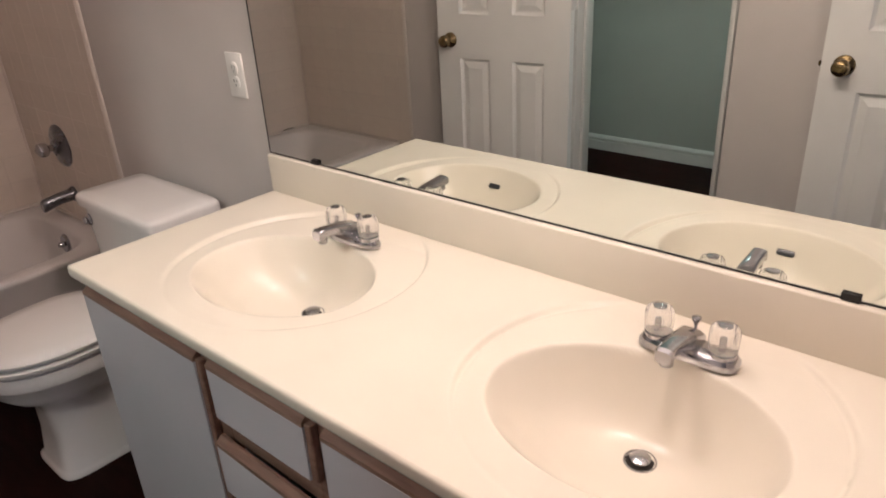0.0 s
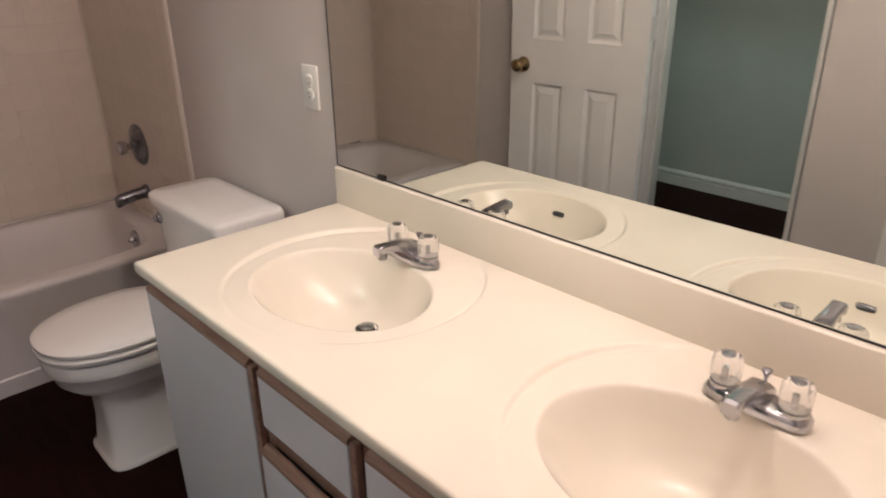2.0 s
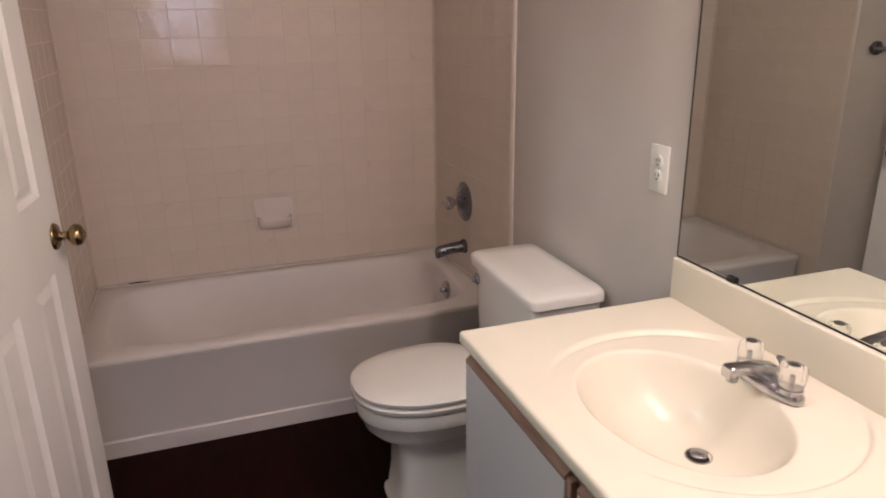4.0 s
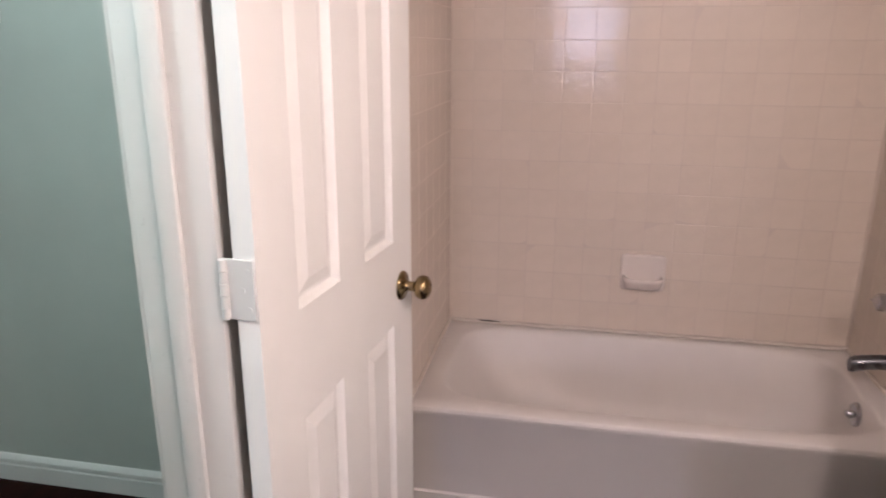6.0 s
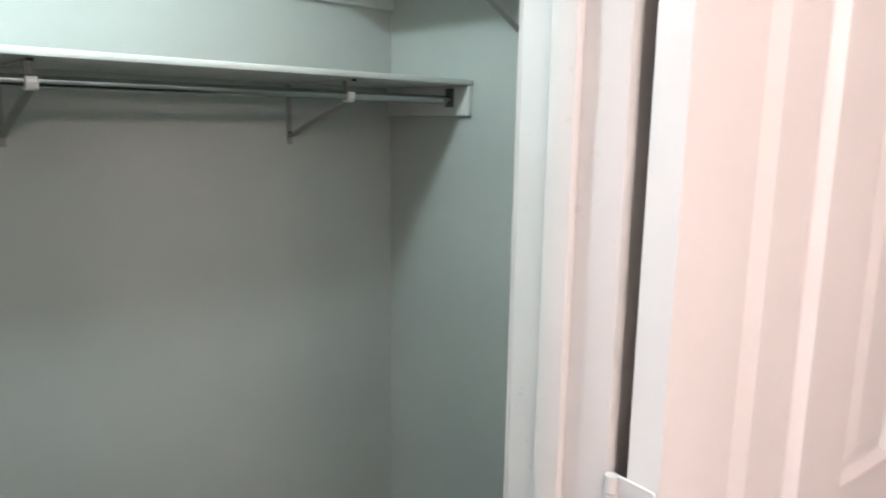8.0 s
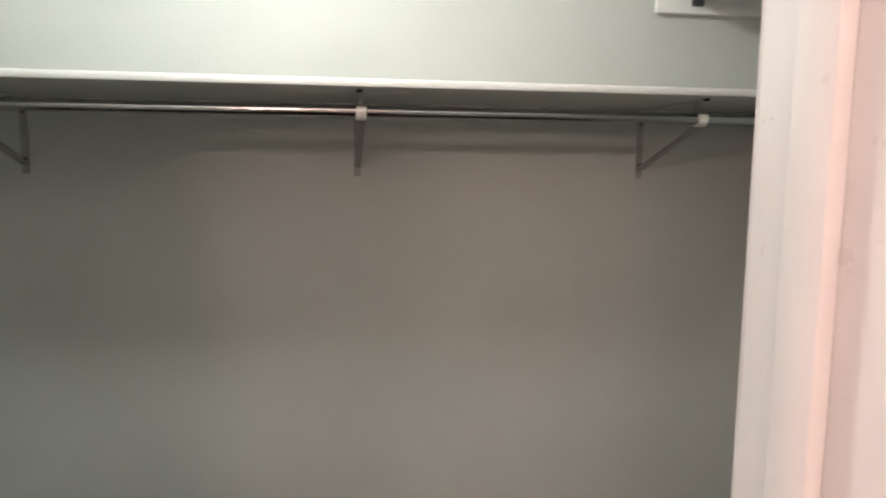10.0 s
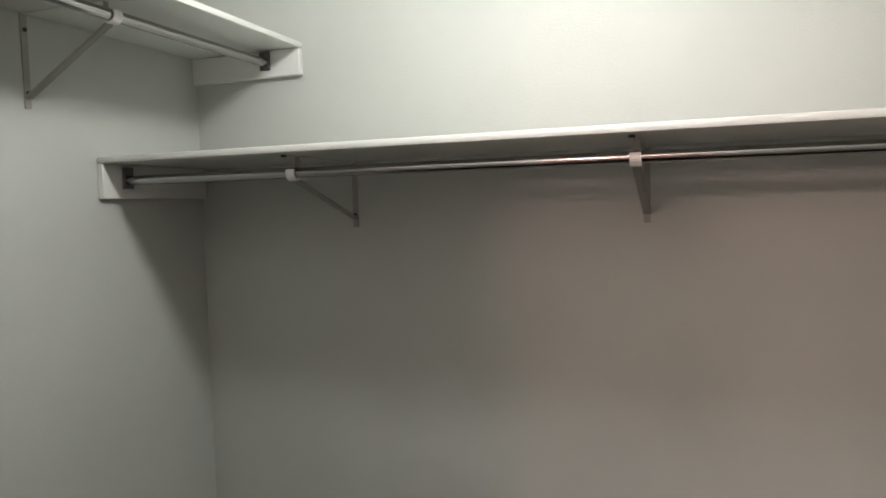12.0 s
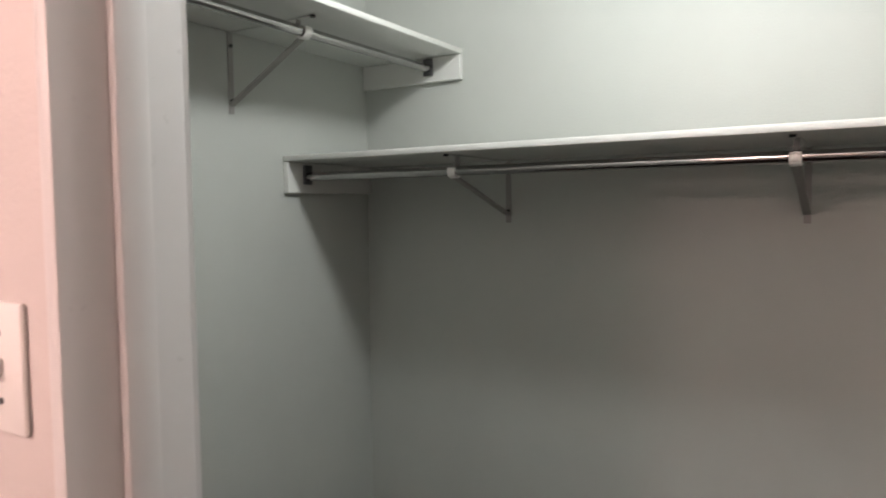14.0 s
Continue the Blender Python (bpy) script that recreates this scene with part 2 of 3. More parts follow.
part("upper_pane", box(5.075, 5.079, -1.36, -0.72, 2.135, 2.30), M_SKYBRIGHT, win)

single("floor", box(WX - 0.1, 5.1, CS - 0.1, 1.3, -0.06, 0), M_FLOOR, "dark reddish brown smooth floor", "floor", "structure", None)
single("ceiling", box(WX - 0.1, 5.1, CS - 0.1, 1.3, H, H + 0.08), M_CEIL, "flat white painted ceiling", "ceiling", "structure", None)

# ---- trim ----


def casing(name, axis, p, inner0, inner1, top, side, label):
    """A moulded door casing of three pieces on one wall face; side is the way it stands out."""
    root = thing(name, label, "door trim", kind="structure")
    prof = [(0, 0), (0, 0.008), (0.006, 0.011), (0.014, 0.011), (0.018, 0.015), (0.046, 0.018), (0.052, 0.018), (0.057, 0.014), (0.057, 0)]

    def spot(a, d, z):
        return (a, p + side * d, z) if axis == "x" else (p + side * d, a, z)

    for s, edge in ((-1, inner0), (1, inner1)):
        part("jamb_casing", loft([[spot(edge + s * (u + 0.004), d, 0) for u, d in prof], [spot(edge + s * (u + 0.004), d, top + 0.004 + u) for u, d in prof]]),
             M_TRIM, root, smooth=25)
    part("head_casing", loft([[spot(inner0 - 0.004 - u, d, top + 0.004 + u) for u, d in prof], [spot(inner1 + 0.004 + u, d, top + 0.004 + u) for u, d in prof]]),
         M_TRIM, root, smooth=25)
    return root


def jamb(name, axis, a0, a1, p0, p1, top, stop, label):
    root = thing(name, label, "door frame", kind="structure")

    def bx(a, b, c, d, z0, z1):
        return box(a, b, c, d, z0, z1, 0.003, 2) if axis == "x" else box(c, d, a, b, z0, z1, 0.003, 2)

    part("side_jamb", bx(a0 - 0.018, a0, p0, p1, 0, top), M_TRIM, root, smooth=35)
    part("side_jamb", bx(a1, a1 + 0.018, p0, p1, 0, top), M_TRIM, root, smooth=35)
    part("head_jamb", bx(a0 - 0.018, a1 + 0.018, p0, p1, top, top + 0.018), M_TRIM, root, smooth=35)
    for a, b in ((a0, a0 + 0.011), (a1 - 0.011, a1)):
        part("door_stop", bx(a, b, stop - 0.016, stop + 0.016, 0, top), M_TRIM, root, smooth=35)
    part("door_stop", bx(a0 + 0.011, a1 - 0.011, stop - 0.016, stop + 0.016, top - 0.011, top), M_TRIM, root, smooth=35)
    return root


jamb("door_frame_1", "x", DX0, DX1, SY2, SY + 0.010, DH, SY - 0.055, "white glossy painted closet door frame with stops")
sp = single("strike_plate", box(DX1 - 0.0015, DX1 - 0.0002, SY - 0.036, SY - 0.008, 0.925, 0.985, 0.0005, 1), M_BRASS, "small brass strike plate on the door frame", "strike plate", "structure")
casing("door_casing_1", "x", SY2, DX0, DX1, DH, -1, "white moulded casing on the closet side of the doorway")
jamb("door_frame_2", "y", EY0, EY1, EX, EX + 0.115, DH, EX + 0.055, "white painted entry door frame")
casing("door_casing_2", "y", EX + 0.115, EY0, EY1, DH, 1, "white moulded casing of the entry doorway")

BASEPROF = [(0, 0), (0.013, 0), (0.013, 0.060), (0.009, 0.065), (0.013, 0.071), (0.013, 0.083), (0.006, 0.096), (0, 0.101)]


def baseboard(pts, label):
    """pts: two ends on the wall line and the way it stands out."""
    (x0, y0), (x1, y1), (nx, ny) = pts
    bm = loft([[(x0 + nx * d, y0 + ny * d, z) for d, z in BASEPROF], [(x1 + nx * d, y1 + ny * d, z) for d, z in BASEPROF]])
    return single("baseboard", bm, M_TRIM, label, "baseboard", "structure", 25)


for run in (((CW, CS), (CE, CS), (0, 1)), ((CW, CS + 0.0125), (CW, SY2), (1, 0)), ((CE, CS + 0.0125), (CE, SY2), (-1, 0)),
            ((CW + 0.0125, SY2), (DX0 - 0.063, SY2), (0, -1)), ((DX1 + 0.063, SY2), (CE - 0.0125, SY2), (0, -1))):
    baseboard(run, "white moulded baseboard along the closet wall")
baseboard(((DX1 + 0.024, SY), (EX, SY), (0, 1)), "white moulded baseboard along the bathroom wall")
baseboard(((-1.02, SY), (DX0 - 0.024, SY), (0, 1)), "white moulded baseboard behind the open closet door")

# ---- doors ----


def door_leaf(width, root, mat=M_DOOR):
    """A six-panel leaf from x 0 to width, y 0 to 0.035, both faces moulded."""
    st, mid, t = 0.114, 0.112, 0.035
    pw = (width - 2 * st - mid) / 2
    xs = [0, st, st + pw, st + pw + mid, width - st, width]
    zs = [0.012, 0.23, 0.878, 1.066, 1.66, 1.76, 1.93, 2.04]
    bm = bmesh.new()
    for side in (0, 1):
        def at(x, z, d):
            return bm.verts.new((x, d if side == 0 else t - d, z))
        for i in range(5):
            for j in range(7):
                x0, x1, z0, z1 = xs[i], xs[i + 1], zs[j], zs[j + 1]
                loops = [(0, 0)]
                if i in (1, 3) and j in (1, 3, 5):
                    loops = [(0, 0), (0.003, 0.005), (0.011, 0.0115), (0.017, 0.0115), (0.040, 0.003), (0.043, 0.003)]
                prev = None
                for s, d in loops:
                    ring = [at(x0 + s, z0 + s, d), at(x1 - s, z0 + s, d), at(x1 - s, z1 - s, d), at(x0 + s, z1 - s, d)]
                    if prev:
                        for k in range(4):
                            bm.faces.new((prev[k], prev[(k + 1) % 4], ring[(k + 1) % 4], ring[k]))
                    prev = ring
                bm.faces.new(prev)
    def quad(*c):
        bm.faces.new([bm.verts.new(p) for p in c])
    z0, z1, w = zs[0], zs[-1], width
    quad((0, 0, z0), (0, t, z0), (0, t, z1), (0, 0, z1))
    quad((w, 0, z0), (w, t, z0), (w, t, z1), (w, 0, z1))
    quad((0, 0, z0), (w, 0, z0), (w, t, z0), (0, t, z0))
    quad((0, 0, z1), (w, 0, z1), (w, t, z1), (0, t, z1))
    bmesh.ops.remove_doubles(bm, verts=bm.verts, dist=0.0002)
    return part("leaf", bm, mat, root, smooth=20)


KNOB = [(0.033, 0), (0.033, 0.003), (0.029, 0.008), (0.014, 0.011), (0.011, 0.016), (0.011, 0.030), (0.016, 0.034), (0.025, 0.040), (0.0275, 0.050),
        (0.025, 0.060), (0.017, 0.066), (0.011, 0.0675), (0.010, 0.066), (0.002, 0.066)]


def hang_door(name, width, place, turn, label, hinge_z, knob_z):
    root = thing(name, label, "door", place, turn, kind="structure")
    door_leaf(width, root)
    kx = width - 0.066
    part("door_knob", lathe(KNOB, Matrix.Translation((kx, 0, knob_z)) @ Matrix.Rotation(radians(90), 4, "X")), M_BRASS, root, "antique brass door knob", 50)
    part("door_knob", lathe(KNOB, Matrix.Translation((kx, 0.035, knob_z)) @ Matrix.Rotation(radians(-90), 4, "X")), M_BRASS, root, "antique brass door knob", 50)
    part("latch_plate", box(width - 0.0005, width + 0.0015, 0.006, 0.029, knob_z - 0.028, knob_z + 0.028, 0.0005, 1), M_BRASS, root, "small brass latch plate")
    part("latch_bolt", box(width + 0.0015, width + 0.011, 0.011, 0.024, knob_z - 0.008, knob_z + 0.008, 0.003, 1), M_BRASS, root)
    for z in hinge_z:
        h = part("hinge_leaf", box(-0.0025, 0.0005, 0.003, 0.049, z - 0.045, z + 0.045, 0.0008, 1), M_TRIM, root, "hinge painted over white")
        bm = bmesh.new()
        for k in range(5):
            cyl((-0.005, 0.049, z - 0.045 + 0.018 * k + 0.0006), (-0.005, 0.049, z - 0.045 + 0.018 * (k + 1) - 0.0006), 0.0062, n=12, bm=bm)
        part("knuckle", bm, M_TRIM, h)
        for dz in (-0.028, 0.0, 0.028):
            sx = 0.012 if dz else 0.021
            part("screw", cyl((-0.0038, sx, z + dz), (-0.0022, sx, z + dz), 0.0042, n=12), M_TRIM, h)
    return root


# closet door, swung right back along the wall; its leaf runs from the hinge towards the tub
hang_door("door_1", 0.640, (0.026, -1.464, 0), 174.2, "white six-panel closet door swung back open", (1.135,), 0.955)
hang_door("door_2", 0.655, (1.60, -1.472, 0), 179.0, "white six-panel entry door standing open along the wall", (), 0.958)

# ---- tub ----
TX0, TX1, TY0, TY1, TZ = WX + 0.011, -1.03, SY + 0.011, -0.011, 0.385


def tub():
    root = thing("bathtub", "off-white enamelled alcove bathtub with a plain apron", "bathtub", ((TX0 + TX1) / 2, (TY0 + TY1) / 2, 0))
    cx, cy = (TX0 + TX1) / 2 - 0.014, (TY0 + TY1) / 2
    a, b = (TX1 - TX0) / 2, (TY1 - TY0) / 2
    n = 96

    def sec(sa, sb, z, e, back=0.0):
        pts = superring(cx, cy, sa, sb, z, n, e)
        return [(x, y + (back if y < cy else 0.0), z) for x, y, z in pts]

    outer = []
    for x, y, z in superring(cx, cy, 1, 1, TZ, n, 2.0):
        dx, dy = x - cx, y - cy
        s = 1 / max(abs(dx), abs(dy))
        outer.append((min(max(cx + dx * s * a + 0.014, TX0), TX1), cy + dy * s * b, TZ))
    secs = [[(x, y, TZ - 0.02) for x, y, z in outer], [(x, y, TZ - 0.004) for x, y, z in outer], [(x + (cx - x) * 0.012, y + (cy - y) * 0.006, TZ) for x, y, z in outer],
            sec(a - 0.052, b - 0.070, TZ, 6.0), sec(a - 0.058, b - 0.078, TZ - 0.003, 6.0), sec(a - 0.064, b - 0.087, TZ - 0.016, 5.6),
            sec(a - 0.090, b - 0.096, TZ - 0.12, 4.8, 0.045), sec(a - 0.112, b - 0.112, TZ - 0.24, 4.2, 0.11), sec(a - 0.15, b - 0.16, TZ - 0.30, 3.5, 0.15),
            sec(a - 0.20, b - 0.24, TZ - 0.325, 3.0, 0.16), sec(0.05, 0.1, TZ - 0.33, 2.2)]
    bm = loft(secs, caps=False)
    bm.faces.new(bm.verts[-n:])
    part("basin", bm, M_TUB, root, smooth=50)
    # apron: leaning in a little, with a toe strip
    prof = [(TX1 - 0.03, TZ - 0.014), (TX1 + 0.001, TZ - 0.012), (TX1 + 0.001, TZ - 0.024), (TX1 - 0.006, TZ - 0.034), (TX1 - 0.028, 0.068), (TX1 - 0.0225, 0.062),
            (TX1 - 0.024, 0.010), (TX1 - 0.024, 0.0), (TX1 - 0.06, 0.0)]
    part("apron", loft([[(x, TY0, z) for x, z in prof], [(x, TY1, z) for x, z in prof]]), M_TUB, root, smooth=35)
    bm = tube([(TX0 + 0.002, TY0, TZ + 0.004), (TX0 + 0.002, TY1, TZ + 0.004)], 0.008, 8)
    tube([(TX0, TY0 + 0.002, TZ + 0.004), (TX1, TY0 + 0.002, TZ + 0.004)], 0.007, 8, bm)
    tube([(TX0, TY1 - 0.001, TZ + 0.004), (TX1, TY1 - 0.001, TZ + 0.004)], 0.008, 8, bm)
    part("caulk_line", bm, M_CAULK, root)
    part("caulk_gap", tube([(TX0 + 0.006, -1.40, TZ + 0.010), (TX0 + 0.010, -1.36, TZ + 0.012), (TX0 + 0.008, -1.31, TZ + 0.010)], [0.0015, 0.0032, 0.001], 6), M_DARK, root,
         "dark split in the caulk")
    m = Matrix.Translation((-1.368, TY1 - 0.091, 0.322)) @ Matrix.Rotation(radians(87), 4, "X")
    part("overflow_plate", lathe([(0.040, 0), (0.040, 0.005), (0.034, 0.012), (0.015, 0.015), (0.012, 0.020), (0.011, 0.030), (0.006, 0.034), (0.001, 0.034)], m), M_CHROME, root, "round chrome overflow plate with a trip knob")
    part("drain", lathe([(0.036, 0.056), (0.034, 0.060), (0.02, 0.060), (0.001, 0.057)], Matrix.Translation((-1.40, -0.36, 0))), M_CHROME, root)
    return root


tub()

tap = thing("tub_faucet", "dull chrome tub valve with clear handle and spout", "tub faucet", (-1.388, -0.011, 0.50))
m = Matrix.Translation((-1.388, -0.011, 0.705)) @ Matrix.Rotation(radians(90), 4, "X")
part("valve_plate", lathe([(0.085, 0), (0.085, 0.004), (0.078, 0.010), (0.040, 0.014), (0.030, 0.022), (0.026, 0.030), (0.001, 0.030)], m, 36), M_VALVE, tap)
part("valve_stem", cyl((-1.388, -0.04, 0.705), (-1.388, -0.065, 0.705), 0.013, n=20), M_CHROME, tap)
hd = part("valve_handle", lathe([(0.016, 0.05), (0.024, 0.055), (0.027, 0.070), (0.025, 0.085), (0.016, 0.090), (0.001, 0.090)], m, 36, 0.06, 10), M_CHROME, tap, "small fluted handle")
part("lever", cyl((-1.413, -0.075, 0.700), (-1.440, -0.090, 0.694), 0.007, 0.005, n=12), M_CHROME, hd)
part("spout", loft([[(-1.388 + w * math.cos(t), y, z + h * math.sin(t)) for t in [2 * math.pi * k / 20 for k in range(20)]]
                    for y, z, w, h in ((-0.011, 0.505, 0.033, 0.031), (-0.020, 0.505, 0.033, 0.031), (-0.024, 0.505, 0.026, 0.025), (-0.075, 0.502, 0.024, 0.024),
                                       (-0.115, 0.495, 0.023, 0.026), (-0.135, 0.490, 0.022, 0.027), (-0.143, 0.488, 0.017, 0.022))]), M_VALVE, tap, "dull chrome tub spout")

dish = thing("soap_dish", "off-white ceramic wall soap dish with a rounded tray", "soap dish", (WX + 0.012, -0.770, 0.566))
part("back_plate", loft([[(WX + d, -0.770 + y, 0.640 + z) for y, z, _ in superring(0, 0, 0.084 - ins, 0.072 - ins, 0, 40, 9)]
                         for d, ins in ((0.0115, 0.0), (0.017, 0.0), (0.021, 0.003), (0.0225, 0.008), (0.020, 0.016), (0.0185, 0.024))]), M_DISH, dish)
rows = []
for z, d, w, e in ((0.574, 0.016, 0.060, 3), (0.578, 0.040, 0.066, 3), (0.590, 0.060, 0.070, 3), (0.612, 0.074, 0.073, 3.4), (0.626, 0.078, 0.074, 3.6), (0.630, 0.075, 0.072, 3.6),
                   (0.628, 0.068, 0.066, 3.4), (0.612, 0.058, 0.060, 3), (0.606, 0.030, 0.040, 3)):
    rows.append([(WX + 0.016 + max(x, 0.0), -0.770 + y, z) for x, y, _ in superring(0, 0, d - 0.010, w, 0, 40, e)])
part("tray", loft(rows), M_DISH, dish, smooth=60)

# ---- toilet ----


def toilet():
    cx = -0.49
    root = thing("toilet", "white porcelain toilet with closed seat and lid", "toilet", (cx, -0.36, 0))

    def rr(z, w, y0, y1, e=11):
        return superring(cx, (y0 + y1) / 2, w, (y1 - y0) / 2, z, 56, e)

    part("tank", loft([rr(0.365, 0.180, -0.225, -0.035, 5), rr(0.375, 0.200, -0.234, -0.030, 6), rr(0.42, 0.208, -0.238, -0.027), rr(0.60, 0.216, -0.244, -0.024), rr(0.684, 0.219, -0.247, -0.022)]),
         M_PORC, root)
    part("tank_lid", loft([rr(0.684, 0.229, -0.256, -0.020), rr(0.688, 0.234, -0.261, -0.018), rr(0.710, 0.235, -0.262, -0.018), rr(0.718, 0.231, -0.258, -0.021), rr(0.723, 0.221, -0.248, -0.028),
                           rr(0.724, 0.160, -0.20, -0.06)]), M_PORC, root)
    m = Matrix.Translation((cx - 0.180, -0.245, 0.640)) @ Matrix.Rotation(radians(90), 4, "X")
    part("flush_lever", lathe([(0.019, 0), (0.019, 0.004), (0.015, 0.009), (0.010, 0.011), (0.012, 0.015), (0.011, 0.018), (0.001, 0.019)], m), M_CHROME, root, "small round chrome flush handle")
    def egg(z, w, back, front, yc=-0.455, e=2.3):
        return superring(cx, yc, w, back, z, 64, e, front)

    part("bowl", loft([egg(0.0, 0.118, 0.285, 0.175, -0.44, 6), egg(0.010, 0.118, 0.285, 0.175, -0.44, 6), egg(0.016, 0.113, 0.280, 0.170, -0.44, 6), egg(0.024, 0.108, 0.275, 0.163, -0.44, 5.5),
                       egg(0.12, 0.100, 0.262, 0.152, -0.44, 5), egg(0.21, 0.100, 0.255, 0.152, -0.44, 4.2), egg(0.250, 0.104, 0.25, 0.158, -0.445, 3.4), egg(0.278, 0.138, 0.25, 0.205, -0.45, 2.6),
                       egg(0.305, 0.158, 0.25, 0.228, -0.455, 2.4), egg(0.338, 0.166, 0.25, 0.237), egg(0.343, 0.174, 0.25, 0.245), egg(0.350, 0.177, 0.25, 0.248), egg(0.375, 0.179, 0.25, 0.251), egg(0.390, 0.178, 0.25, 0.250), egg(0.392, 0.174, 0.247, 0.246)]),
         M_PORC, root, smooth=50)
    part("seat_ring", loft([egg(0.392, 0.128, 0.12, 0.198), egg(0.3985, 0.128, 0.12, 0.198), egg(0.3995, 0.183, 0.174, 0.255), egg(0.401, 0.185, 0.176, 0.257), egg(0.413, 0.186, 0.177, 0.258), egg(0.417, 0.180, 0.171, 0.252)]),
         M_SEAT, root, smooth=50)
    part("seat_lid", loft([egg(0.4172, 0.128, 0.12, 0.198), egg(0.4230, 0.128, 0.12, 0.198), egg(0.4240, 0.182, 0.174, 0.254), egg(0.4255, 0.184, 0.176, 0.256), egg(0.436, 0.185, 0.177, 0.257), egg(0.442, 0.176, 0.168, 0.248),
                           egg(0.445, 0.13, 0.125, 0.19), egg(0.446, 0.05, 0.05, 0.08)]), M_SEAT, root, smooth=50)
    for s in (-1, 1):
        part("seat_hinge", box(cx + s * 0.075 - 0.02, cx + s * 0.075 + 0.02, -0.285, -0.250, 0.392, 0.425, 0.008, 3), M_SEAT, root)
        part("bolt_cap", lathe([(0.016, 0.0), (0.015, 0.012), (0.009, 0.020), (0.001, 0.022)], Matrix.Translation((cx + s * 0.098, -0.30, 0.012))), M_PORC, root)
    part("neck", box(cx - 0.13, cx + 0.13, -0.30, -0.05, 0.28, 0.372, 0.03, 4), M_PORC, root)
    return root


toilet()

# ---- vanity ----
VX1, CD, CZ = 1.56, 0.565, 0.80
SINKS = (0.405, 1.170)


def counter_drop(x, y):
    """How far the top lies under the counter's level."""
    z = 0.0
    for cx in SINKS:
        rr = math.hypot(x - cx, y + 0.262)
        if rr < 0.285:
            k = min(max((0.273 - rr) / 0.009, 0), 1)
            deep = 0.0075 * min(max((y + 0.51) / 0.16, 0.06), 1) * min(max((-0.022 - y) / 0.05, 0), 1)
            z = max(z, deep * k * k * (3 - 2 * k) + 0.42 * deep * math.exp(-((rr - 0.268) / 0.0045) ** 2))
            a, b, yc, dy = 0.194, 0.152, -0.298, -0.243
            # the bowl's level lines close in on the drain
            px, py = (x - cx) / a, (y - dy) / b
            o = (dy - yc) / b
            A, B, C = px * px + py * py, 2 * py * o, o * o - 1
            s = 0.0 if A < 1e-9 else 1 / max((-B + math.sqrt(max(B * B - 4 * A * C, 0))) / (2 * A), 1e-6)
            if s < 1.10:
                z = max(z, deep + 0.119 * (1 - (s / 1.10) ** 3.4) ** 1.15 + 0.008 * max(0, 1 - s))
    return z


top = thing("vanity_countertop", "cream cultured marble countertop with two integral oval sinks", "countertop", (VX1 / 2, -CD / 2, CZ - 0.03))
bm = bmesh.new()
NX, NY = 440, 160
grid = []
for j in range(NY + 1):
    y = -0.0195 - (CD - 0.0195 - 0.006) * j / NY
    grid.append([bm.verts.new((0.005 + (VX1 - 0.005) * i / NX, y, CZ - counter_drop((0.005 + (VX1 - 0.005) * i / NX), y))) for i in range(NX + 1)])
for j in range(NY):
    for i in range(NX):
        bm.faces.new((grid[j][i], grid[j][i + 1], grid[j + 1][i + 1], grid[j + 1][i]))
part("slab_top", bm, M_MARBLE, top, smooth=60)
edge = [(0.000, 0.0), (0.0035, -0.0012), (0.0055, -0.004), (0.006, -0.008), (0.006, -0.020), (0.004, -0.026), (0.0, -0.028), (-0.02, -0.028), (-0.02, -0.02), (-0.004, -0.012)]
part("front_edge", loft([[(x, -CD + 0.006 - d, CZ + z) for d, z in edge] for x in (0.005, VX1)]), M_MARBLE, top, smooth=60)
part("end_edge", loft([[(0.005 - d, y, CZ + z) for d, z in edge] for y in (-0.001, -CD + 0.006)]), M_MARBLE, top, smooth=60)
part("backsplash", box(0.0, VX1, -0.020, -0.0005, CZ - 0.02, 0.900, 0.004, 3), M_MARBLE, top)
for cx in SINKS:
    dz = CZ - counter_drop(cx, -0.243)
    d = part("drain_flange", lathe([(0.0255, 0.001), (0.025, 0.003), (0.0232, 0.003), (0.0215, 0.000), (0.0215, -0.010)], Matrix.Translation((cx, -0.243, dz))), M_DULLCHROME, top, "chrome drain flange")
    # flat near-black disc in place of the shade inside the drain
    part("drain_shade_disc", lathe([(0.0213, 0.0015), (0.001, 0.0010)], Matrix.Translation((cx, -0.243, dz))), M_DARK, d)
    part("stopper", lathe([(0.014, 0.003), (0.0165, 0.006), (0.016, 0.009), (0.011, 0.0115), (0.001, 0.012)], Matrix.Translation((cx, -0.243, dz))), M_DULLCHROME, d)
    oy = -0.438
    oz = CZ - counter_drop(cx, oy)
    slope = math.degrees(math.atan2(counter_drop(cx, oy + 0.01) - counter_drop(cx, oy - 0.01), 0.02))
    bm = box(-0.019, 0.019, -0.007, 0.007, -0.002, 0.0018, 0.004, 2)
    bm.transform(Matrix.Translation((cx, oy, oz)) @ Matrix.Rotation(radians(-slope), 4, "X"))
    part("overflow_slot", bm, M_SOCK, top, "dark brass overflow slot")


